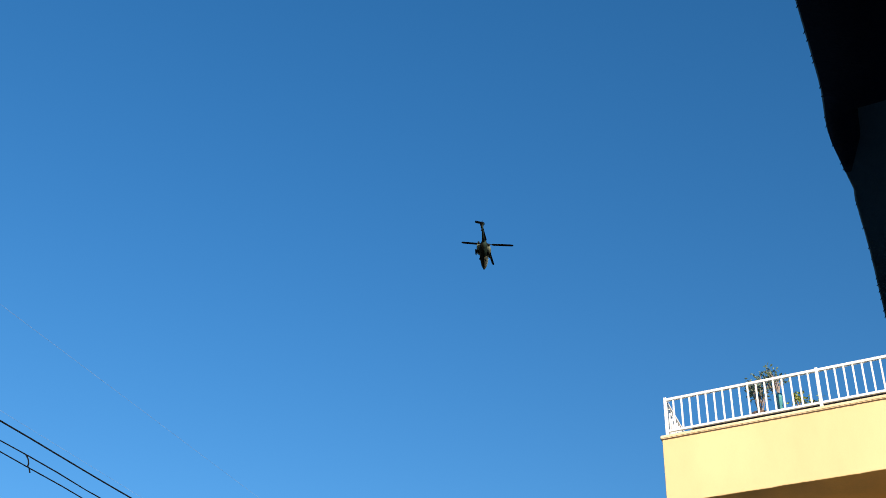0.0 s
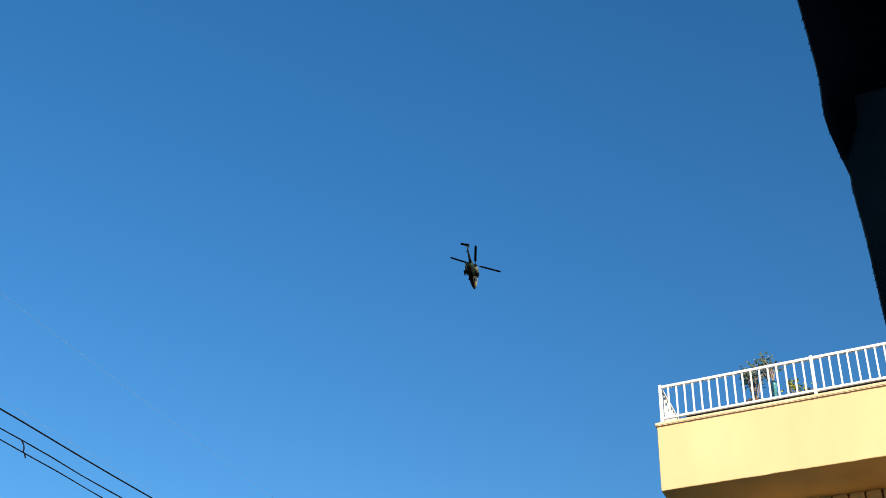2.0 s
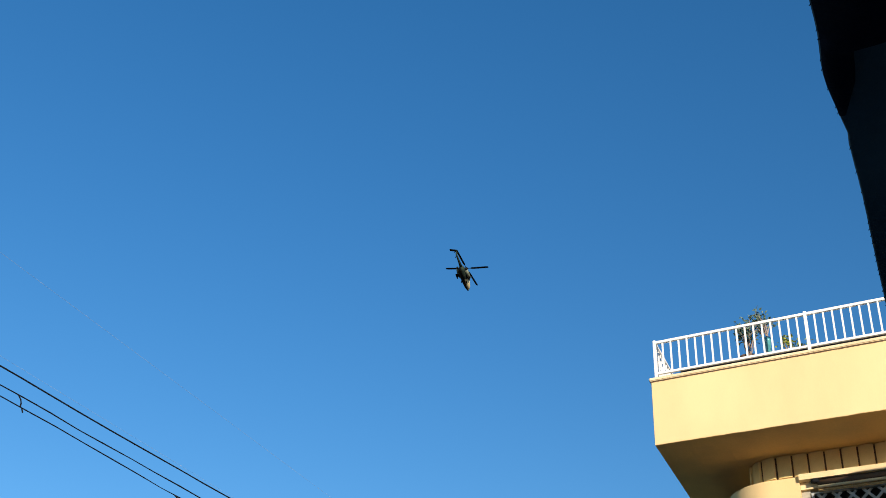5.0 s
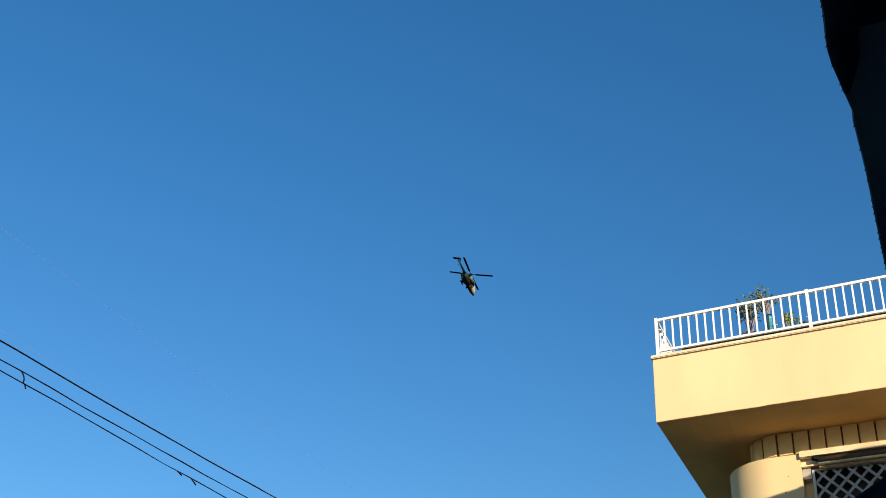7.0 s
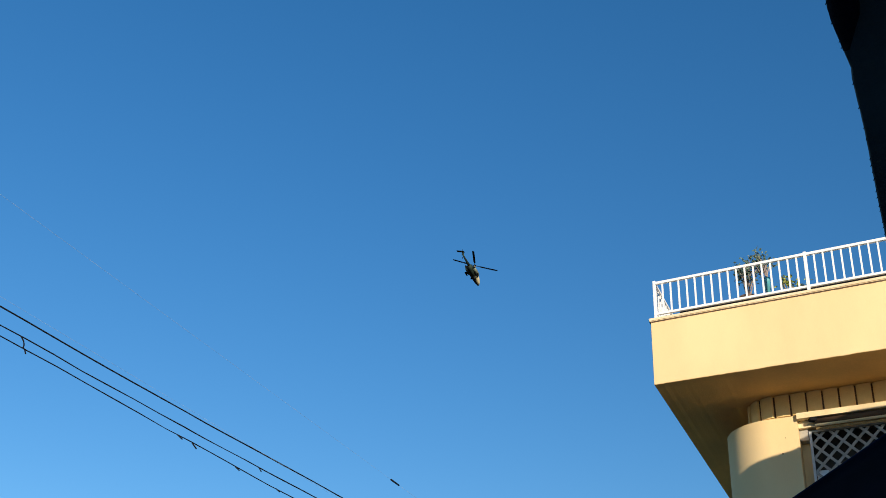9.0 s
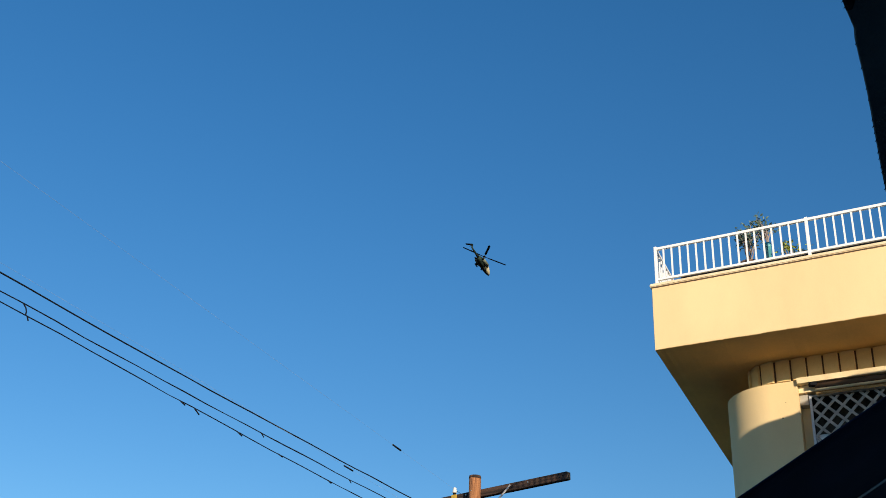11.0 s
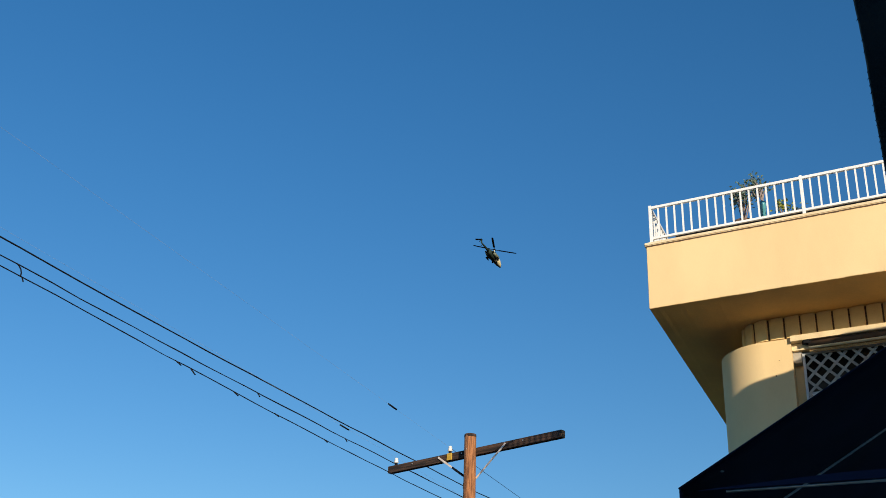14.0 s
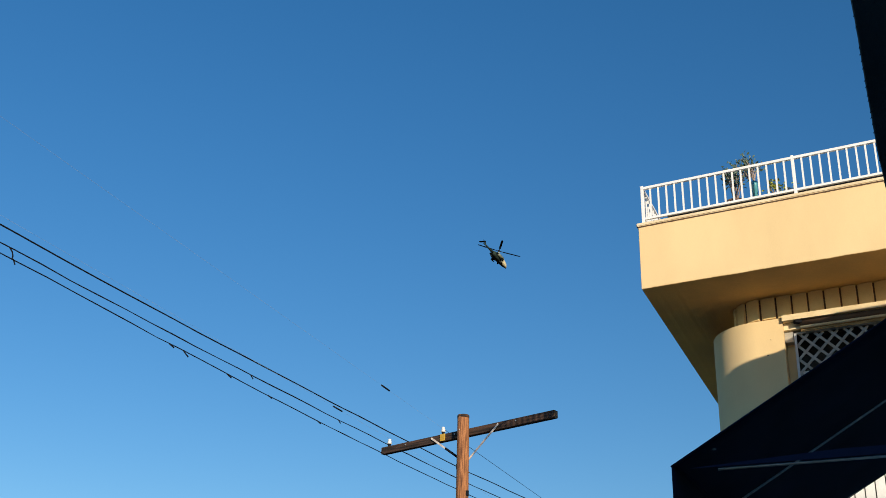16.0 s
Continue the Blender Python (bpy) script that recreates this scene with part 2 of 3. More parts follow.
bm = B()                                              # a dark line under the coping, with a ragged lower edge
rim = []
for k in range(361):
    a = k * LEN / 360
    low = 8.786 - 0.007 * abs(noise.noise(Vector((a * 7, 0, 0)))) - 0.005 * noise.noise(Vector((a * 25, 3, 0)))
    rim.append([bm.verts.new(at(a, b, z)) for b, z in ((-0.001, 8.7995), (-0.005, 8.7995), (-0.004, low), (-0.001, low))])
for r0, r1 in zip(rim, rim[1:]):
    for j in range(4):
        bm.faces.new((r0[j], r0[(j + 1) % 4], r1[(j + 1) % 4], r1[j]))
house_part("coping_line", bm, BROWN, "ragged dark line under the coping")

# rounded outer wall: outline from the left side round the corner to the front
WB = 1.05                                             # how far the wall stands back from the parapet
RAD, WA = 0.72, 0.684


def wall_outline(grow=0.0, a_end=1.78, b_end=9.6, steps=44, wa=WA, rad=RAD):
    pts = [(wa - grow, b_end)]
    for k in range(steps + 1):
        q = math.pi / 2 * k / steps
        pts.append((wa + rad - (rad + grow) * math.cos(q), WB + rad - (rad + grow) * math.sin(q)))
    pts.append((a_end, WB - grow))
    return pts


outer = wall_outline()
inner = [(1.78, WB + 0.35), (WA + 0.60, WB + 0.60), (WA + 0.35, WB + 0.95), (WA + 0.35, 9.6)]
house_part("corner_wall", prism(B(), plan(outer + inner), 0.0, 7.497), STUCCO, "rounded cream stucco corner wall, sunlit at the top")
house_part("upper_wall", prism(B(), plan(wall_outline(-0.045, LEN, 9.6, 44, 1.04, 0.46) + [(LEN, WB + 0.35), (1.04 + 0.4, WB + 0.6), (1.04 + 0.4, 9.6)]), 7.498, Z_SOFFIT - 0.013), BROWN)
# the unlit room's darkness is put into this wall's colour
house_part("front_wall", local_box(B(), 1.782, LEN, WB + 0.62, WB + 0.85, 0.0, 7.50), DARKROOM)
house_part("back_wall", local_box(B(), WA, LEN, 9.6, 9.85, 0.0, Z_SOFFIT - 0.013), STUCCO)
house_part("end_wall", local_box(B(), LEN - 0.25, LEN, WB + 0.86, 9.59, 0.0, Z_SOFFIT - 0.013), STUCCO)
house_part("sill_wall", local_box(B(), 1.782, LEN, WB + 0.02, WB + 0.35, 0.0, 5.9), STUCCO)

# board frieze under the soffit, bent round the corner
path = wall_outline(-0.04, LEN, WB + 3.0, 24, 1.04, 0.46)
path = [Vector((a, b, 0)) for a, b in path]
seg, run = [], 0.0
for p, q in zip(path, path[1:]):
    seg.append((run, p, q))
    run += (at(q.x, q.y) - at(p.x, p.y)).length


def on_path(s):
    for s0, p, q in reversed(seg):
        if s >= s0:
            length = (at(q.x, q.y) - at(p.x, p.y)).length
            w = p.lerp(q, min((s - s0) / length, 1))
            d = (at(q.x, q.y) - at(p.x, p.y)).normalized()
            return at(w.x, w.y), d
    return at(path[0].x, path[0].y), S


bm = B()
PITCH = 0.222
face = [(-0.098, 0.006), (-0.098, -0.004), (-0.084, -0.022), (0.0, -0.034), (0.088, -0.034), (0.099, -0.026), (0.099, 0.006)]
prism(bm, face, 7.514, Z_SOFFIT - 0.010)
board_ob = part("frieze_board", bm, BAND, house)
board_mesh = board_ob.data
s, first = 0.1 + PITCH / 2, True
while s < run - 0.1:
    p, d = on_path(s)
    turn = math.atan2(d.y, d.x)
    ob = board_ob if first else new("frieze_board", board_mesh)
    ob.parent = house
    ob.matrix_basis = home @ Matrix.Translation(p) @ Matrix.Rotation(turn, 4, "Z")
    first = False
    s += PITCH

house_part("frieze_trim", local_box(B(), 1.782, LEN, WB - 0.060, WB + 0.05, 7.430, 7.511), TRIM, "pale moulding under the frieze boards")
house_part("head_beam", local_box(B(), 1.782, LEN, WB + 0.06, WB + 0.30, 7.33, 7.428), TRIM)
# unseen wall, added so its sunlit face warms the soffit's right end
house_part("bounce_front_wall", local_box(B(), 3.90, LEN, WB + 0.001, WB + 0.35, 5.902, 7.328), STUCCO, "unseen cream stucco wall beyond the bay, bouncing sun onto the soffit")
# window bay: white side post, brown blind box, lattice
house_part("bay_post", local_box(B(), 1.782, 1.90, WB + 0.12, WB + 0.30, 7.17, 7.328), SHADEWHITE, "white post head at the bay's edge, shade in its colour")
bm = B()
rod(bm, at(2.02, WB + 0.02, 7.385), at(3.86, WB + 0.02, 7.385), 0.045, n=14)
house_part("rolled_blind", bm, BROWN, "rolled brown blind under the head beam", True)
bm = B()
rod(bm, at(2.02, WB + 0.0, 7.325), at(3.86, WB + 0.0, 7.325), 0.020, n=8)
house_part("blind_rail", bm, TRIM, "", True)
for k in range(3):
    house_part("blind_slat", local_box(B(), 2.02, 3.86, WB + 0.025, WB + 0.032, 7.262 + 0.018 * k, 7.277 + 0.018 * k), BAMBOO)
# sunlit patch behind the lattice, made as a white panel
house_part("lit_patch_panel", local_box(B(), 1.95, 2.45, WB + 0.17, WB + 0.20, 5.902, 6.74), WHITE, "white panel standing for a sunlit patch behind the lattice")
bm = B()
box(bm, (0.10, 0.09, 0.05), Matrix.Translation(at(1.99, WB - 0.01, 7.405)), 0.012)
house_part("blind_bracket", bm, CABLE, "black blind bracket")
house_part("bay_reveal", local_box(B(), 1.782, 1.898, WB + 0.27, WB + 0.34, 5.902, 7.168), STUCCO, "shaded stucco reveal beside the lattice")
house_part("nail_hole", rod(B(), at(1.54, WB - 0.004, 6.98), at(1.54, WB + 0.01, 6.98), 0.011, n=8), BROWN)
house_part("nail_hole", rod(B(), at(1.60, WB - 0.004, 7.20), at(1.60, WB + 0.01, 7.20), 0.006, n=8), BROWN)
lattice = house_part("lattice", local_box(B(), 1.910, 1.943, WB + 0.10, WB + 0.14, 5.902, 7.29), PALESTILE, "white diagonal lattice screen in a frame, shade in its colour")
l0, l1, zl0, zl1 = 1.945, 3.86, 5.902, 7.262
LB = WB + 0.115


laths = []
STEP = 0.200
k = -20
while k < 60:
    for slope, depth in ((-1, 0.0), (1, 0.012)):
        c = l0 + k * STEP
        # lath runs through (c, zl0) at 45 degrees
        lo_t, hi_t = 0.0, zl1 - zl0
        if slope > 0:
            lo_t, hi_t = max(lo_t, l0 - c), min(hi_t, l1 - c)
        else:
            lo_t, hi_t = max(lo_t, c - l1), min(hi_t, c - l0)
        if hi_t - lo_t > 0.08:
            laths.append(((c + slope * lo_t, zl0 + lo_t), (c + slope * hi_t, zl0 + hi_t), depth))
    k += 1
for (a0, z0), (a1, z1), depth in laths:
    bm = B()
    beam(bm, at(a0, LB + depth, z0), at(a1, LB + depth, z1), 0.010, 0.036, up=U.cross(Vector((0, 0, 1))).cross(at(a1, 0, z1) - at(a0, 0, z0)))
    bm.transform(home)
    part("lath", bm, SHADEWHITE, lattice)

bm = local_box(B(), l0 + 0.002, l1, WB + 0.10, WB + 0.14, 7.264, 7.292)
bm.transform(home)
part("frame_rail", bm, SHADEWHITE, lattice)

house_part("deck_strip", local_box(B(), 0.42, LEN, 0.10, 0.16, Z_TOP + 0.001, Z_TOP + 0.085), CABLE, "dark strip low behind the railing")

# ---- terrace railing ----
railing = thing("terrace_railing", "white painted metal terrace railing with upright bars", "railing", Matrix.Translation(at(0.08, 0.02, Z_TOP)))
rail_home = Matrix.Translation(-at(0.08, 0.02, Z_TOP))
RB, RA = 0.02, 0.08
Z_LOW, Z_HIGH = 8.915, 9.425


def rail_part(name, bm, mat=WHITE):
    bm.transform(rail_home)
    return part(name, bm, mat, railing)


rail_part("top_rail", beam(B(), at(RA - 0.02, RB, Z_HIGH - 0.02), at(LEN, RB, Z_HIGH - 0.02), 0.045, 0.04, 0.006))
rail_part("bottom_rail", beam(B(), at(RA, RB, Z_LOW), at(LEN, RB, Z_LOW), 0.035, 0.035, 0.005))
rail_part("top_rail", beam(B(), at(RA, RB + 0.04, Z_HIGH - 0.02), at(RA, 9.5, Z_HIGH - 0.02), 0.045, 0.04, 0.006))
rail_part("bottom_rail", beam(B(), at(RA, RB + 0.04, Z_LOW), at(RA, 9.5, Z_LOW), 0.035, 0.035, 0.005))
BAY = 2.16
bar_ob = post_ob = None
bar_bm = box(B(), (0.022, 0.022, Z_HIGH - Z_LOW - 0.05), Matrix.Translation((0, 0, (Z_LOW + Z_HIGH) / 2 - 0.01)))
bar_ob = part("bar", bar_bm, WHITE, railing)
post_bm = box(B(), (0.042, 0.042, Z_HIGH - Z_TOP + 0.02), Matrix.Translation((0, 0, (Z_TOP + Z_HIGH) / 2 + 0.008)), 0.006)
post_ob = part("post", post_bm, WHITE, railing)
used = {"bar": False, "post": False}
rail_turn = Matrix.Rotation(math.atan2(U.y, U.x), 4, "Z")


def upright(kind, a, b):
    src = bar_ob if kind == "bar" else post_ob
    ob = new(kind, src.data) if used[kind] else src
    used[kind] = True
    ob.parent = railing
    ob.matrix_basis = rail_home @ Matrix.Translation(at(a, b)) @ rail_turn


n_bars = 18
for bay in range(4):
    upright("post", RA + bay * BAY, RB)
    for k in range(1, n_bars):
        a = RA + bay * BAY + k * BAY / n_bars
        if a < LEN - 0.05:
            upright("bar", a, RB)
for k in range(1, 70):
    upright("post" if k % 18 == 0 else "bar", RA, RB + k * 0.12)

# ---- the shop with its awnings, and an unseen tower added to shade the house ----
SHOP_B = 1.0                                          # the low shop front lies this far to the right


def shop_wall(name, a0, a1, b0, b1, z0, z1, mat=SHOPWALL, label="plain plaster wall beside the street, out of view"):
    return tagged(part(name, prism(B(), strip(a0, a1, b0, b1), z0, z1), mat), label, "wall", kind="structure")


SHOP_TOP, TALL_TOP, TALL_B = 4.25, 7.89, 0.46
shop_wall("wall_front", -14.0, 10.9, SHOP_B, SHOP_B + 0.25, 0.0, SHOP_TOP)
shop_wall("wall_near_end", -14.0, -13.75, SHOP_B + 0.251, 12.0, 0.0, SHOP_TOP)
shop_wall("wall_back", -13.74, 10.9, 11.75, 12.0, 0.0, SHOP_TOP - 0.51)
# unseen roof, its colour raised to bounce sunlight up to the soffit
shop_wall("roof_slab", -13.74, 10.9, SHOP_B + 0.251, 12.0, SHOP_TOP - 0.5, SHOP_TOP - 0.2, PALEROOF, "flat unseen shop roof, kept pale to bounce light")
# unseen tower, added only to cast the shadow on the corner wall
for a0, a1, z0, z1 in ((11.2, 11.8, 0.0, 0.0), (11.8, 12.2, 0.0, 0.085), (12.2, 12.8, 0.085, 0.0), (12.8, 13.02, 0.0, 0.0), (13.02, 13.7, 0.15, 0.15)):
    front = shop_wall("shade_tower_front", a0, a1, TALL_B, TALL_B + 0.25, 0.0, TALL_TOP)
    middle = (street(a0, 0) + street(a1, 0)).dot(along) / 2
    for v in front.data.vertices:                     # the top is stepped and peaked to shape its shadow edge
        if v.co.z > 5.0:
            v.co.z += z0 if v.co.dot(along) < middle else z1
shop_wall("shade_tower_side", 11.2, 11.45, TALL_B + 0.251, 1.7, 0.0, TALL_TOP)
shop_wall("shade_tower_end", 13.45, 13.7, TALL_B + 0.251, 1.7, 0.0, TALL_TOP + 0.15)
shop_wall("shade_tower_roof", 11.451, 13.449, TALL_B + 0.251, 1.7, TALL_TOP - 0.4, TALL_TOP - 0.1, PALEROOF, "flat unseen tower roof, kept pale to bounce light")

# plain unseen fronts added to close the street behind the camera, blocking low sky
shop_wall("wall_behind", -46.0, -45.0, -60.0, 60.0, 0.0, 9.0, label="plain unseen plaster fronts behind the camera")

# far awning: near lower corner, run to the wall, length along the street
AW = Vector((0.866, 4.418, 2.690))
aw_run, aw_rise = right, 0.593                          # rise per metre towards the wall
AW_LEN, AW_OUT = 1.945, 1.98


def aw(a, s, dz=0.0):
    return AW + along * a + aw_run * s + Vector((0, 0, aw_rise * s + dz))


awning = thing("shop_awning", "navy canvas shop awning on a grey tube frame", "awning", Matrix.Translation(AW))
aw_home = Matrix.Translation(-AW)


def aw_part(name, bm, mat, label="", smooth=False):
    bm.transform(aw_home)
    return part(name, bm, mat, awning, label, smooth)


def sheet(bm, fn, nu, nv, thick):
    """A cloth of some thickness over fn(u, v), both from 0 to 1."""
    grid = [[bm.verts.new(fn(i / nu, j / nv)) for j in range(nv + 1)] for i in range(nu + 1)]
    for i in range(nu):
        for j in range(nv):
            bm.faces.new((grid[i][j], grid[i + 1][j], grid[i + 1][j + 1], grid[i][j + 1]))
    bmesh.ops.recalc_face_normals(bm, faces=bm.faces)
    bmesh.ops.solidify(bm, geom=list(bm.faces), thickness=thick)
    return bm


aw_part("canvas", sheet(B(), lambda u, v: aw(-0.02 + u * (AW_LEN + 0.04), -0.016 + v * (AW_OUT + 0.016), -0.004 - 0.010 * math.sin(math.pi * v) * (1 + math.sin(9 * u))), 20, 10, 0.006), NAVY, "sloping navy canvas", True)
aw_part("valance", sheet(B(), lambda u, v: aw(-0.02 + u * (AW_LEN + 0.04), -0.012 + 0.008 * math.sin(u * 26) * v, -0.004 - 0.25 * v), 40, 5, 0.005), NAVY, "hanging navy valance", True)
# the hem's lighter navy carries the skylight that falls on it
aw_part("end_hem", sheet(B(), lambda u, v: aw(-0.018, 0.06 + u * (AW_OUT - 0.06), 0) + Vector((0, 0, -aw_rise * (0.06 + u * (AW_OUT - 0.06)) - 0.030 + 0.030 * v * min(1.0, u * 3.5 + 0.04))), 24, 3, 0.006), NAVYEDGE, "lighter navy hem along the end strut")
for a in (0.0, 0.87, AW_LEN):
    aw_part("rib", rod(B(), aw(a, 0.03, -0.016), aw(a, AW_OUT, -0.016), 0.0054), RIB if a else NAVY, "" if a else "end rib sewn into the navy canvas", True)
    aw_part("strut", rod(B(), aw(a, 0.16) - Vector((0, 0, aw_rise * 0.16 + 0.035)), aw(a, AW_OUT) - Vector((0, 0, aw_rise * AW_OUT + 0.035)), 0.0052), TUBE, "", True)
aw_part("front_bar", rod(B(), aw(0.0, 0.004, -0.006), aw(AW_LEN, 0.004, -0.006), 0.006), NAVY, "front bar sewn into the navy canvas", True)
aw_part("wall_bar", rod(B(), aw(0, AW_OUT), aw(AW_LEN, AW_OUT), 0.016), TUBE, "", True)
bm = B()
turned(bm, [(0.006, 0), (0.009, 0.003), (0.006, 0.006)], Matrix.Translation(aw(0.05, 0.14, -0.03)), 8)
aw_part("eyelet", bm, GALV, "", True)

# near canopy over the camera: its outer edge passes just overhead
CAN_H = 0.9                                           # above the eye
CAN_Z = 1.6515 + CAN_H
canopy = thing("near_awning", "worn dark navy canvas awning with a hanging flap", "awning", Matrix.Translation(street(0, 0.3, CAN_Z)))
can_home = Matrix.Translation(-street(0, 0.3, CAN_Z))


def edge_offset(a):
    """How far left of the eye the canopy's edge lies, a metres ahead: it bellies out, then steps back where the flap ends."""
    el = math.atan2(CAN_H, max(a, 0.05))
    t = math.degrees(el)
    base = 0.0575 + 0.010 * min(1.0, max(0.0, (32.0 - t) / 6.0))
    if t > 36.0:
        base = 0.0595 + 0.0072 * math.exp(-((t - 37.8) / 1.3) ** 2)
    elif t > 34.5:
        base = 0.0530 + (t - 34.5) / 1.5 * 0.0080
    base += 0.0006 * noise.noise(Vector((a * 60, 0, 0)))
    return -base * CAN_H


def can_part(name, bm, mat, label="", smooth=False):
    bm.transform(can_home)
    return part(name, bm, mat, canopy, label, smooth)


def canopy_cloth(u, v):
    a = -3.0 + 6.6 * u
    e = edge_offset(a)
    b = e + (SHOP_B - 0.02 - e) * v
    return street(a, b, CAN_Z + 0.42 * v - 0.02 * math.sin(math.pi * v) * math.sin(5 * u))


can_part("canvas", sheet(B(), canopy_cloth, 260, 10, 0.006), NAVYWORN, "worn navy canvas with a frayed edge", True)


def canopy_flap(u, v):
    a = -2.9 + (2.9 + CAN_H / math.tan(radians(36.0))) * u
    e = edge_offset(a)
    t = math.degrees(math.atan2(CAN_H, max(a, 0.05)))
    wide = 0.004 + 0.028 * min(1.0, max(0.0, (t - 36.0) / 1.6)) + 0.30 * min(1.0, max(0.0, (t - 39.3) / 0.5))
    return street(a, e + 0.003 + wide * v, CAN_Z - 0.006 - 0.020 * math.sin(math.pi * v) * min(1.0, wide * 9))


can_part("flap", sheet(B(), canopy_flap, 200, 6, 0.004), FLAP, "limp black-navy flap under the edge", True)
for k in range(110):
    a = 0.75 + 0.019 * k + 0.012 * noise.noise(Vector((k * 3.1, 0, 0)))
    e = edge_offset(a)
    q = street(a, e + 0.002, CAN_Z - 0.002)
    tip = q + right * (-0.0025 - 0.003 * abs(noise.noise(Vector((k * 1.7, 5, 0))))) + along * 0.006 * noise.noise(Vector((k * 2.3, 9, 0))) - Vector((0, 0, 0.004))
    if noise.noise(Vector((k * 5.3, 2, 0))) > -0.1:
        can_part("fray", rod(B(), q, tip, 0.0010, 0.0004, 5), NAVY)
for a in (-2.9, 0.0, 3.4):
    can_part("rib", rod(B(), street(a, 0.15, CAN_Z + 0.0), street(a, SHOP_B - 0.02, CAN_Z + 0.38), 0.014), TUBE, "", True)

# white boarded wall beyond the awning
FA = 11.0
fence = thing("boarded_wall", "white painted wall of narrow upright boards", "wall", Matrix.Translation(street(FA, -0.5)))
fence_home = Matrix.Translation(-street(FA, -0.5))
bm = prism(B(), strip(FA, FA + 0.10, -1.6, 0.59), 0.0, 4.4)
bm.transform(fence_home)
part("backing", bm, CABLE, fence)
bm = prism(B(), strip(-0.035, -0.002, 0.0, 0.080), 0.0, 4.42)
board0 = part("board", bm, SIDING, fence)
for k in range(24):
    ob = board0 if k == 0 else new("board", board0.data)
    ob.parent = fence
    ob.matrix_basis = fence_home @ Matrix.Translation(street(FA, -1.6 + 0.091 * k))

# ---- utility pole ----
PX, PY, PTOP = 0.267, 22.0, 7.88
pole = thing("utility_pole", "brown wooden utility pole with one long crossarm", "utility pole", Matrix.Translation((PX * 1.05, PY * 1.05, -0.08)) @ Matrix.Scale(1.05, 4))
ARMDIR = Vector((3.28, -2.851, 0.04)).normalized()
back = Vector((-ARMDIR.y, ARMDIR.x, 0)).normalized()
if back.y < 0:
    back = -back
AC = Vector((0, 0, 7.575)) + back * 0.18
bm = turned(B(), [(0.150, -0.15), (0.140, 3.0), (0.120, 6.0), (0.114, PTOP - 0.012), (0.108, PTOP)], n=24)
for v in bm.verts:
    q = Vector((v.co.x, v.co.y, 0))
    if q.length > 0.01:
        v.co += q.normalized() * 0.008 * noise.noise(Vector((v.co.x * 9, v.co.y * 9, v.co.z)))
part("shaft", bm, POLE, pole, "weathered reddish brown pole shaft", True)
arm_turn = Matrix((ARMDIR, back, ARMDIR.cross(back))).transposed().to_4x4()
arm = part("crossarm", box(B(), (4.35, 0.115, 0.145), None, 0.012), ARM, pole, "dark weathered crossarm")
arm.matrix_basis = Matrix.Translation(AC - ARMDIR * 0.115) @ arm_turn
for sx in (-1, 1):
    part("arm_end", box(B(), (0.008, 0.106, 0.136), Matrix.Translation((sx * 2.178, 0, 0)), 0.003), ARMEND, arm)
for sx in (-1.5, -0.2, 1.3):
    part("arm_bolt", rod(B(), (sx, -0.07, 0.02), (sx, 0.07, 0.02), 0.014, n=8), GALV, arm)
for s0, s1, zb, low in ((-0.91, -0.12, 7.06, 0.52), (0.78, 0.085, 7.02, 1.0)):
    q0, q1 = AC + ARMDIR * s0 - back * 0.075 + Vector((0, 0, 0.03)), Vector((0, 0, zb)) + ARMDIR * s1 + back * 0.07
    brace = part("brace", beam(B(), q0, q0.lerp(q1, low), 0.012, 0.036, 0.002, up=back.cross(Vector((0, 0, 1)))), BRACE, pole, "pale flat steel brace")
    if low < 1.0:
        part("brace_lower", beam(B(), q0.lerp(q1, low - 0.03), q1, 0.016, 0.044, 0.002, up=back.cross(Vector((0, 0, 1)))), CABLE, brace, "dark lower half of the brace")
part("pole_cap", turned(B(), [(0.116, PTOP - 0.055), (0.118, PTOP - 0.02), (0.112, PTOP + 0.004), (0.04, PTOP + 0.010)], n=24), ARM, pole, "dark weathered end of the pole", True)
for s0 in (-2.12, -0.665):
    size = 0.74
    base = AC + ARMDIR * s0 + Vector((0, 0, 0.073))
    pin = part("insulator", turned(B(), [(r * size, z * size) for r, z in ((0.030, 0.07), (0.064, 0.08), (0.066, 0.105), (0.040, 0.115), (0.055, 0.125), (0.056, 0.150), (0.036, 0.160), (0.048, 0.175), (0.046, 0.205), (0.025, 0.22))], Matrix.Translation(base), 18), CERAMIC, pole, "white ceramic pin insulator", True)
    part("pin", rod(B(), base - Vector((0, 0, 0.01)), base + Vector((0, 0, 0.065)), 0.034, 0.030), CABLE, pin, "black insulator base")
part("tag", box(B(), (0.125, 0.02, 0.14), Matrix.Translation(AC - ARMDIR * 0.62 - back * 0.070 + Vector((0, 0, 0.0))) @ Matrix.Rotation(math.atan2(ARMDIR.y, ARMDIR.x), 4, "Z"), 0.006), YELLOW, pole, "yellow marker plate on the crossarm")
part("through_bolt", rod(B(), AC - back * 0.30, AC + back * 0.09, 0.012), GALV, pole, "", True)
for zb, sg in ((6.36, 1), (6.25, -1), (6.9, -1)):
    q = Vector((0, 0, zb)) + ARMDIR * 0.118 * sg
    part("bolt_bracket", box(B(), (0.07, 0.05, 0.10), Matrix.Translation(q), 0.01), CABLE, pole)


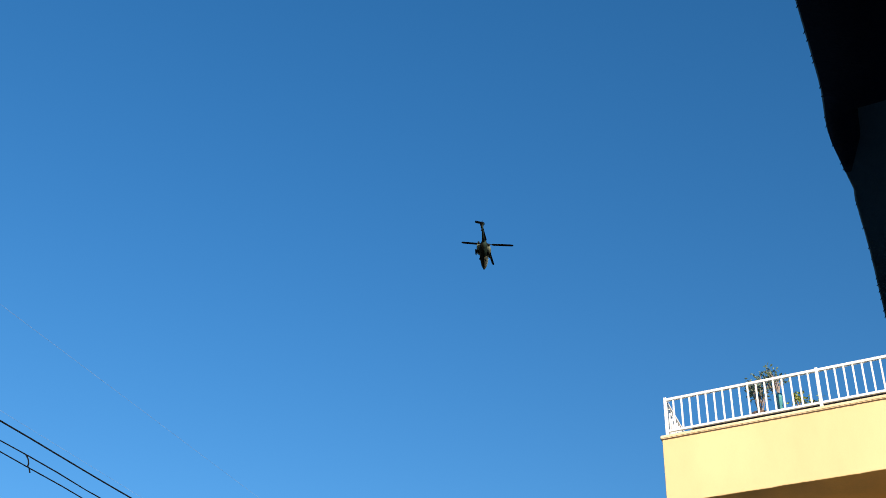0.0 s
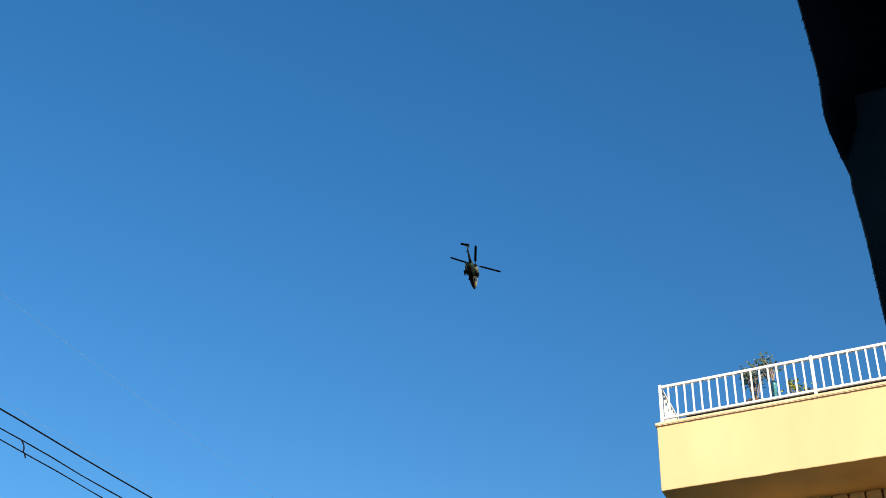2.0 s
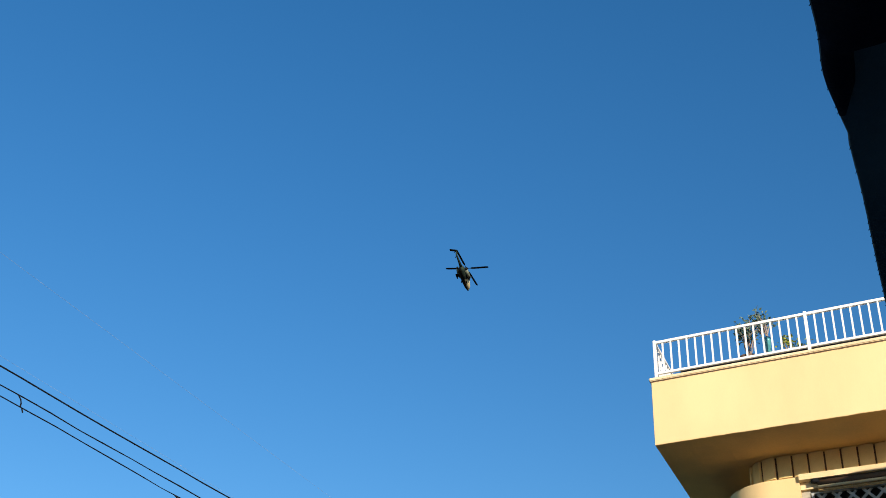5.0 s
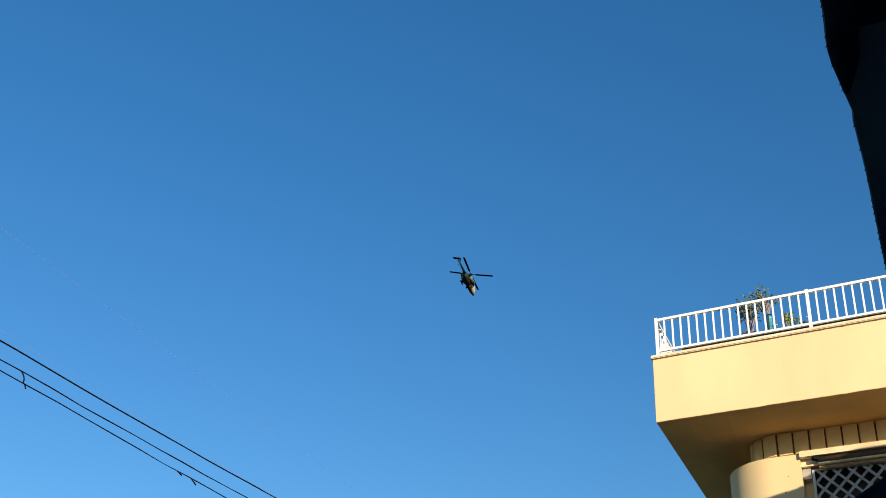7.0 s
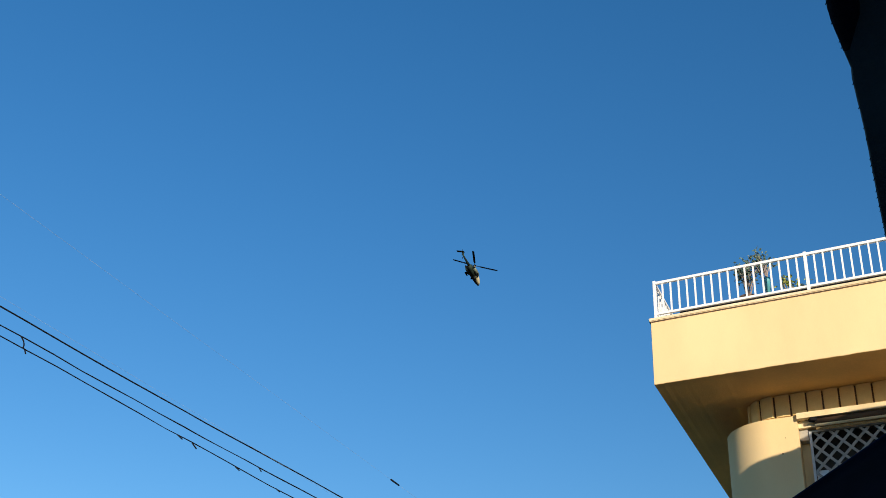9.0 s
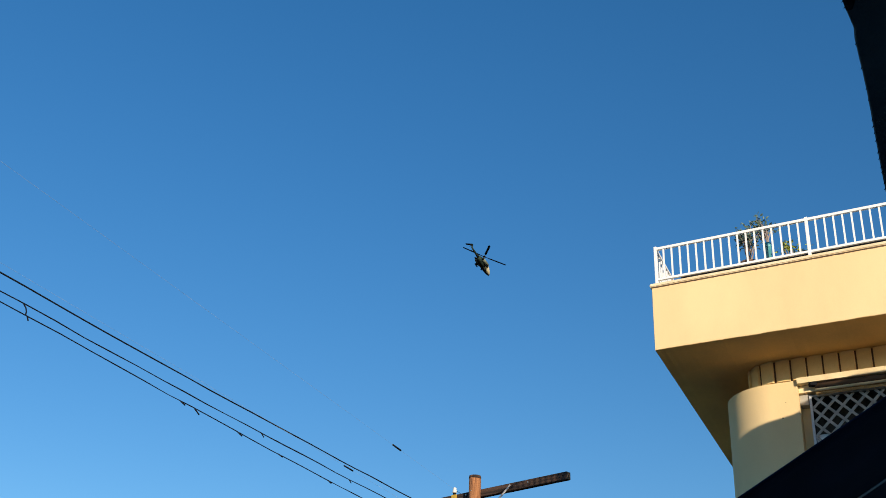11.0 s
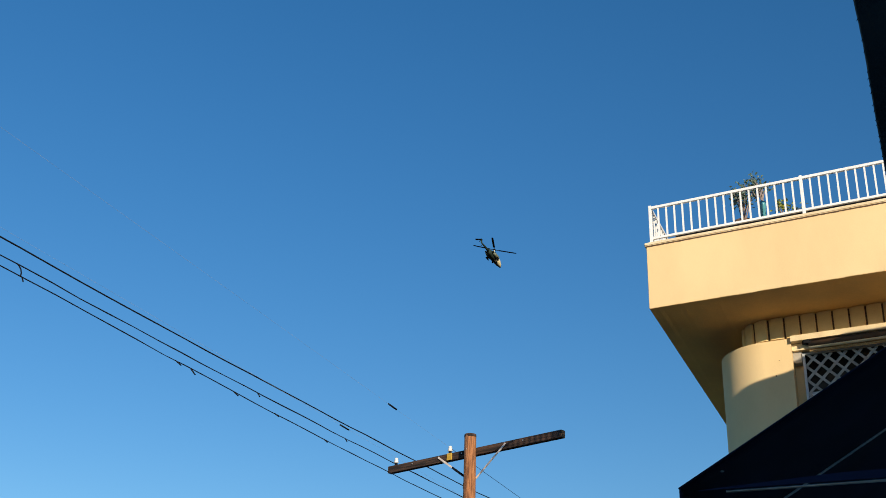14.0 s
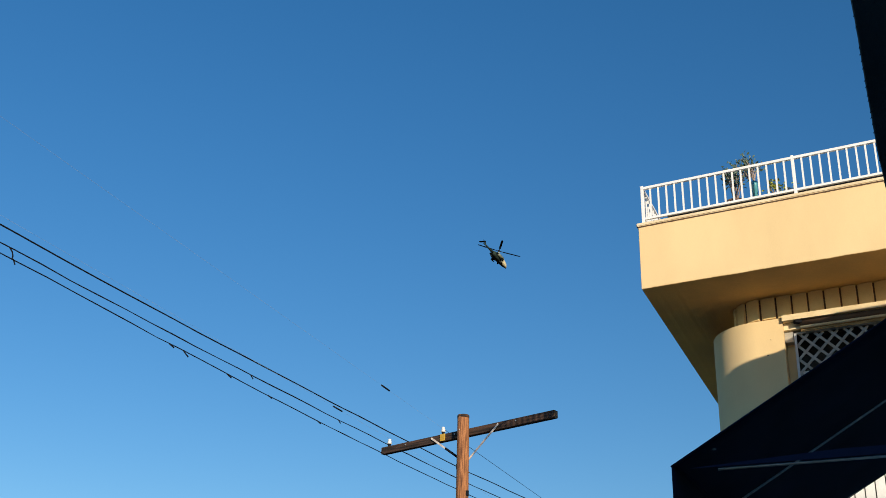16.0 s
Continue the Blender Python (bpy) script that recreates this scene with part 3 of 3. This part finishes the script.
# ---- overhead lines ----
def line(name, p, q, before, after, r, mat, label, group, wrap=0.0, jitter=0.0, rise=0.0, sag=0.0):
    """A cable through p and q, drawn out before p and after q."""
    p, q = Vector(p), Vector(q)
    d = (q - p).normalized()
    a, b = p - d * before, q + d * after
    n = 170
    ob = thing(name, label, "cable", Matrix.Translation(a), group)
    span = (q - p).length

    def height(x):
        """How far the cable hangs off the straight line, x metres after p."""
        u = min(1.0, max(0.0, x / span))
        return Vector((0, 0, rise * max(0.0, x - span - 0.4) - sag * 4 * u * (1 - u)))

    pts = []
    for k in range(n + 1):
        c = a.lerp(b, k / n) - a
        pts.append(c + height(c.length - before) + Vector((0, 0, jitter * noise.noise(Vector((k * 0.55, r * 900, 0))))))
    bm = B()
    side = d.cross(Vector((0, 0, 1))).normalized()
    up = side.cross(d)
    rings = [[bm.verts.new(c + (side * math.cos(2 * math.pi * j / 7) + up * math.sin(2 * math.pi * j / 7)) * r * (1 + wrap * noise.noise(Vector((i * 0.9, r * 700, 4))))) for j in range(7)] for i, c in enumerate(pts)]
    for r0, r1 in zip(rings, rings[1:]):
        for j in range(7):
            bm.faces.new((r0[j], r0[(j + 1) % 7], r1[(j + 1) % 7], r1[j]))
    part("strand", bm, mat, ob, "", True)
    return ob, (lambda x: p + d * x - a + height(x))


def farther(x, y, z, k=1.12):
    """The same line of sight, a little farther away."""
    return (x * k, y * k, 1.6 + (z - 1.6) * k)


LA, fa = line("overhead_cable", farther(-5.572, 13.039, 7.62), farther(0.153, 25.0, 7.62), 30, 60, 0.0116, CABLE, "thick black overhead cable along the street", "street cables", wrap=0.25, jitter=0.016, rise=0.03, sag=0.045)
LB_, fb = line("overhead_cable", farther(-5.595, 13.177, 7.45), farther(0.061, 25.2, 7.45), 30, 60, 0.0094, CABLE, "black overhead cable with a hanging tie", "street cables", wrap=0.5, jitter=0.020, rise=0.03, sag=0.055)
LC, fc = line("overhead_cable", farther(-5.361, 12.690, 7.10), farther(0.160, 25.06, 7.137), 30, 60, 0.0087, CABLE, "thin black overhead cable with loose wire ends", "street cables", wrap=0.5, jitter=0.022, rise=0.03, sag=0.073)
L1, f1 = line("overhead_wire", farther(-4.55, 11.43, 7.83, 1.05), farther(-0.11, 22.66, 7.785, 1.05), 30, 60, 0.0012, THINWIRE, "thin bare wire on a ceramic insulator", "bare wires")
L2, f2 = line("overhead_wire", farther(-5.64, 13.13, 7.80, 1.05), farther(-1.21, 23.56, 7.80, 1.05), 30, 60, 0.0012, THINWIRE, "thin bare wire on a ceramic insulator", "bare wires")
# shade on the wire past the pole, made as a thicker black piece
part("shaded_wire", rod(B(), f1(12.75), f1(55.0), 0.0048, n=8), CABLE, L1, "dark stretch of wire beyond the pole, shade in its colour", True)
part("sleeve", rod(B(), f1(9.54), f1(9.90), 0.016), CABLE, L1, "black splice sleeve", True)
part("sleeve", rod(B(), f2(9.29), f2(9.66), 0.015), CABLE, L2, "black splice sleeve", True)
hang, swing = Vector((0.235, -0.40, -0.45)), Vector((0.026, 0.010, 0))
bend = [fb(0.19) + hang * f + swing * g for f, g in ((0.0, 0.0), (0.06, 0.5), (0.25, 1.3), (0.45, 1.4), (0.62, 0.9), (0.68, 1.6), (0.90, 1.9))]
bm = B()
for p, q in zip(bend, bend[1:]):
    rod(bm, p, q, 0.010, n=8)
part("tie", bm, CABLE, LB_, "curled wire tie between two cables", True)
for x in (6.20, 9.39):
    part("wire_end", rod(B(), fb(x), fb(x) + Vector((0.05, 0.04, -0.07)), 0.010), CABLE, LB_, "", True)
for x, dz in ((3.75, -0.05), (4.14, -0.08), (5.39, -0.05), (6.70, -0.04), (8.48, -0.05)):
    part("wire_end", rod(B(), fc(x), fc(x) + Vector((0.07, 0.06, dz)), 0.011), CABLE, LC, "", True)


# ---- plants on the terrace ----
def leaf_mesh(bm, p, size, rng):
    d = Vector((rng.uniform(-1, 1), rng.uniform(-1, 1), rng.uniform(-0.3, 1))).normalized()
    w = d.cross(Vector((rng.uniform(-1, 1), rng.uniform(-1, 1), rng.uniform(-1, 1)))).normalized()
    up = d.cross(w) * 0.12
    vs = [bm.verts.new(p + c) for c in (Vector(), d * size * 0.5 + w * size * 0.28 + up * size, d * size, d * size * 0.5 - w * size * 0.28 + up * size)]
    bm.faces.new((vs[0], vs[1], vs[2]))
    bm.faces.new((vs[0], vs[2], vs[3]))


def shrub(name, a, b, label, pot_mat, pot_r, pot_h, limbs, leaves, size, spread, tall, mat, seed):
    rng = random.Random(seed)
    base = at(a, b, Z_TOP)
    ob = thing(name, label, "plant", Matrix.Translation(base))
    pot = part("pot", turned(B(), [(pot_r * 0.7, 0.001), (pot_r * 0.95, pot_h * 0.85), (pot_r * 1.05, pot_h * 0.86), (pot_r * 1.05, pot_h), (pot_r * 0.9, pot_h), (pot_r * 0.88, pot_h * 0.92)], n=18), pot_mat, ob, "", True)
    part("soil", turned(B(), [(pot_r * 0.86, pot_h * 0.86), (pot_r * 0.86, pot_h * 0.9)], n=14), SOIL, pot)
    bs, bl = B(), B()
    for _ in range(limbs):
        q = Vector((rng.gauss(0, 0.02), rng.gauss(0, 0.02), pot_h * 0.9))
        tip = Vector((rng.uniform(-1, 1) * spread, rng.uniform(-1, 1) * spread * 0.6, pot_h + tall * rng.uniform(0.55, 1.0)))
        mid = q.lerp(tip, 0.5) + Vector((rng.gauss(0, 0.03), rng.gauss(0, 0.03), 0.05))
        rod(bs, q, mid, 0.010, 0.007, 6)
        rod(bs, mid, tip, 0.007, 0.003, 6)
        for _ in range(leaves):
            w = rng.random() ** 0.45
            c = mid.lerp(tip, w) + Vector((rng.gauss(0, 0.045), rng.gauss(0, 0.045), rng.gauss(0, 0.04)))
            leaf_mesh(bl, c, size * rng.uniform(0.6, 1.3), rng)
    part("stems", bs, BARK, ob)
    part("foliage", bl, mat, ob)
    return ob


shrub("potted_shrub", 1.37, 0.34, "leafy green shrub in a terracotta pot behind the railing", TERRA, 0.13, 0.22, 15, 22, 0.062, 0.22, 0.58, LEAF, 3)
shrub("potted_shrub", 1.66, 0.34, "sparse green shrub in a tall teal pot behind the railing", TEAL, 0.044, 0.47, 9, 20, 0.058, 0.20, 0.36, LEAF, 5)
shrub("potted_plant", 1.94, 0.22, "small yellow-green plant in a pot behind the railing", TERRA, 0.07, 0.12, 6, 14, 0.055, 0.06, 0.20, LEAFY, 7)
shrub("potted_plant", 2.15, 0.20, "small yellow-green plant in a pot behind the railing", TERRA, 0.07, 0.09, 6, 12, 0.05, 0.09, 0.07, LEAFY, 8)

# ---- helicopter: nose along +y, rotor hub at the origin ----
heli = thing("helicopter", "dark olive and sand military helicopter flying with four black blades", "helicopter")
AX = -2.55                                            # height of the body's axis under the hub
bm = loft(B(), [(6.1, AX - 0.50, 0.16, 0.16), (5.8, AX - 0.42, 0.46, 0.42), (5.0, AX - 0.26, 0.74, 0.70), (3.8, AX - 0.05, 0.92, 0.98), (2.4, AX + 0.10, 1.08, 1.12), (0.8, AX + 0.18, 1.18, 1.18), (-1.2, AX + 0.18, 1.16, 1.12), (-2.6, AX + 0.26, 0.82, 0.86), (-3.6, AX + 0.34, 0.42, 0.52)], 20, 2.6)
for f in bm.faces:
    f.normal_update()
body = part("fuselage", bm, [SAND, OLIVEDARK, OLIVE], heli, "olive fuselage, pale sand cabin sides, dark belly with shade painted left", True)
for p in body.data.polygons:
    # dark belly paint, kept off the right flank to paint the sun's shading
    p.material_index = 1 if (p.normal.z < -0.60 and p.normal.x < 0.30) or p.center.y > 5.7 else (0 if p.center.y > 0.9 else 2)
bm = loft(B(), [(-3.3, AX + 0.34, 0.40, 0.50), (-5.5, AX + 0.40, 0.27, 0.36), (-8.0, AX + 0.46, 0.20, 0.27), (-9.1, AX + 0.55, 0.13, 0.22)], 14, 2.2)
part("tail_boom", bm, OLIVE, heli, "", True)
bm = loft(B(), [(4.9, AX + 0.30, 0.34, 0.16), (4.2, AX + 0.65, 0.50, 0.40), (2.6, AX + 1.05, 0.55, 0.45), (1.2, AX + 1.20, 0.50, 0.30)], 14, 3.0)
part("cockpit_canopy", bm, CANOPYGLASS, heli, "dark tinted cockpit canopy", True)
for sx in (-1, 1):
    bm = loft(B(), [(1.6, AX + 0.15, 0.24, 0.28), (1.2, AX + 0.15, 0.52, 0.50), (-1.0, AX + 0.20, 0.56, 0.52), (-2.2, AX + 0.30, 0.36, 0.38)], 14, 2.6)
    bm.transform(Matrix.Translation((sx * 1.35, 0, 0)))
    # olive lightened so that the nacelles look sunlit
    nac = part("engine_nacelle", bm, OLIVELIT, heli, "", True)
    part("exhaust", rod(B(), (sx * 1.30, -2.0, AX + 0.45), (sx * 1.42, -2.75, AX + 0.45), 0.30, 0.26, 14), OLIVEDARK, nac, "", True)
    bm = loft(B(), [(0.6, AX - 0.35, 0.66, 0.06), (0.2, AX - 0.35, 0.70, 0.11), (-0.6, AX - 0.35, 0.70, 0.05)], 12, 4)
    bm.transform(Matrix.Translation((sx * 1.45, 0, 0)))
    wing = part("stub_wing", bm, OLIVEDARK, heli)
    bm = loft(B(), [(1.1, AX - 0.72, 0.10, 0.10), (0.8, AX - 0.72, 0.20, 0.20), (-0.7, AX - 0.72, 0.20, 0.20), (-0.9, AX - 0.72, 0.14, 0.14)], 12, 2)
    bm.transform(Matrix.Translation((sx * 1.85, 0, 0)))
    part("pod", bm, OLIVEDARK, wing, "", True)
    part("wheel_leg", rod(B(), (sx * 0.75, 2.2, AX - 0.8), (sx * 0.80, 2.0, AX - 0.95), 0.07, 0.06, 8), OLIVEDARK, heli)
    m = Matrix.Translation((sx * 0.80, 2.0, AX - 0.92)) @ Matrix.Rotation(radians(90), 4, "Y")
    part("wheel", turned(B(), [(0.12, -0.11), (0.30, -0.10), (0.34, -0.04), (0.34, 0.04), (0.30, 0.10), (0.12, 0.11)], m, 16), BLADE, heli, "", True)
part("tail_wheel", turned(B(), [(0.08, -0.07), (0.19, -0.06), (0.21, 0.0), (0.19, 0.06), (0.08, 0.07)], Matrix.Translation((0, -8.4, AX - 0.35)) @ Matrix.Rotation(radians(90), 4, "Y"), 14), BLADE, heli, "", True)
part("nose_turret", turned(B(), [(0.05, -0.30), (0.20, -0.24), (0.26, 0.0), (0.20, 0.24), (0.05, 0.30)], Matrix.Translation((0, 6.0, AX - 0.60)), 14), OLIVEDARK, heli, "", True)
part("gun", rod(B(), (0, 2.9, AX - 1.10), (0, 4.6, AX - 1.15), 0.06, 0.04, 8), OLIVEDARK, heli)
part("gun_mount", turned(B(), [(0.10, -0.25), (0.22, -0.1), (0.24, 0.2)], Matrix.Translation((0, 3.0, AX - 0.95)), 12), OLIVEDARK, heli, "", True)
bm = B()
vs = [(-8.0, AX + 0.4), (-8.9, AX + 0.3), (-9.5, AX + 1.5), (-9.0, AX + 1.6)]
for sx in (-0.09, 0.09):
    bm.faces.new([bm.verts.new((sx, y, z)) for y, z in vs])
bm.verts.ensure_lookup_table()
for k in range(4):
    bm.faces.new((bm.verts[k], bm.verts[(k + 1) % 4], bm.verts[4 + (k + 1) % 4], bm.verts[4 + k]))
part("tail_fin", bm, OLIVE, heli)
bm = loft(B(), [(-8.75, 0, 1.22, 0.04), (-9.0, 0, 1.30, 0.09), (-9.6, 0, 1.22, 0.03)], 14, 5)
bm.transform(Matrix.Translation((-0.98, 0, AX + 1.35)))
part("stabiliser", bm, OLIVEDARK, heli)
mast = part("rotor_mast", turned(B(), [(0.55, AX + 1.1), (0.36, AX + 1.6), (0.22, -0.35), (0.16, 0.0)], n=14), MASTGREY, heli, "", True)
R_BLADE = 7.3
rotor = part("main_rotor", turned(B(), [(0.12, -0.22), (0.42, -0.16), (0.48, 0.0), (0.40, 0.12), (0.10, 0.22)], n=16), BLADE, heli, "black four-bladed main rotor", True)
bm = B()
bl = [(0.45, 0.10, 0.09), (1.3, 0.13, 0.08), (1.7, 0.35, 0.055), (6.7, 0.35, 0.045), (7.1, 0.30, 0.035), (7.3, 0.12, 0.02)]
rings = []
for y, w, h in bl:
    droop = 0.010 * (y / R_BLADE) ** 2 * 20
    rings.append([bm.verts.new((x, y, z + droop)) for x, z in ((-w, 0), (-w * 0.4, h), (w * 0.5, h), (w, 0), (w * 0.5, -h), (-w * 0.4, -h))])
for r0, r1 in zip(rings, rings[1:]):
    for k in range(6):
        bm.faces.new((r0[k], r0[(k + 1) % 6], r1[(k + 1) % 6], r1[k]))
bm.faces.new(rings[0])
bm.faces.new(rings[-1])
blade0 = part("blade", bm, BLADE, rotor)
for k in range(1, 4):
    ob = new("blade", blade0.data)
    ob.parent = rotor
    ob.matrix_basis = Matrix.Rotation(radians(90 * k), 4, "Z")
TAILROTOR = Vector((-0.32, -9.0, AX + 1.15))
tail_rotor = part("tail_rotor", rod(B(), (-0.10, 0, 0), (0.30, 0, 0), 0.10, 0.10, 10), BLADE, heli, "black tail rotor", True)
tail_rotor.location = TAILROTOR
for k in range(2):
    bm = box(B(), (0.04, 0.20, 1.9), Matrix.Translation((-0.06 - 0.06 * k, 0, 0)) @ Matrix.Rotation(radians(30 + 60 * k), 4, "X"), 0.012)
    part("tail_blade", bm, BLADE, tail_rotor)

# seconds, hub place, heading, pitch, bank
FLIGHT = [
    (0, 2.11, 250.13, 172.6, 4.2, -12.2, 18), (1, 1.15, 258.32, 172.76, 7.2, -13.3, 17.8),
    (2, 0.4, 266.35, 172.66, 9.8, -14, 17.7), (3, -0.12, 274.19, 172.37, 12, -14.3, 17.5),
    (4, -0.36, 281.86, 171.85, 14, -14.4, 17.3), (5, -0.32, 289.32, 171.29, 15.7, -14.3, 17.1),
    (6, 0.01, 296.57, 170.62, 17.3, -14, 16.8), (7, 0.62, 303.58, 169.82, 18.6, -13.6, 16.5),
    (8, 1.5, 310.33, 168.83, 19.9, -13, 16.1), (9, 2.61, 316.81, 167.8, 21, -12.4, 15.6),
    (10, 3.95, 323.03, 166.71, 22.1, -11.9, 15.1), (11, 5.47, 329, 165.57, 23.2, -11.3, 14.4),
    (12, 7.15, 334.71, 164.39, 24.4, -10.9, 13.6), (13, 8.98, 340.16, 163.17, 25.7, -10.6, 12.7),
    (14, 10.94, 345.36, 161.91, 27.1, -10.5, 11.7), (15, 13.04, 350.31, 160.61, 28.7, -10.6, 10.5),
    (16, 15.32, 355.01, 159.25, 30.5, -10.9, 9.1),
]
SPIN, PHASE = 1403.42, -11.2                          # degrees a second, and at the start

MAST = 4.5                                            # forward lean of the rotor mast on the body
LAG = [(0, 1.0), (1.5, -1.4), (3.5, -5.7), (7, 4.3), (9, 5.6), (12.5, -0.8), (16, -3.0)]


def drift(t):
    """How far the rotor runs off an even spin, in degrees."""
    return float(np.interp(t, [a for a, b in LAG], [b for a, b in LAG]))


def motions():
    walk(heli, [(t, pose(x, y, z, 0, 0, -head) @ pose(0, 0, 0, pitch + MAST, 0, 0) @ pose(0, 0, 0, 0, bank, 0)) for t, x, y, z, head, pitch, bank in FLIGHT])
    walk(rotor, [(k / FPS, pose(0, 0, 0, -MAST, 0, 0) @ pose(0, 0, 0, 0, 0, PHASE + SPIN * k / FPS - drift(k / FPS))) for k in range(16 * FPS + 1)])
    walk(tail_rotor, [(k / FPS, pose(*TAILROTOR, 70.0 * k, 0, 0)) for k in range(16 * FPS + 1)])


motions()
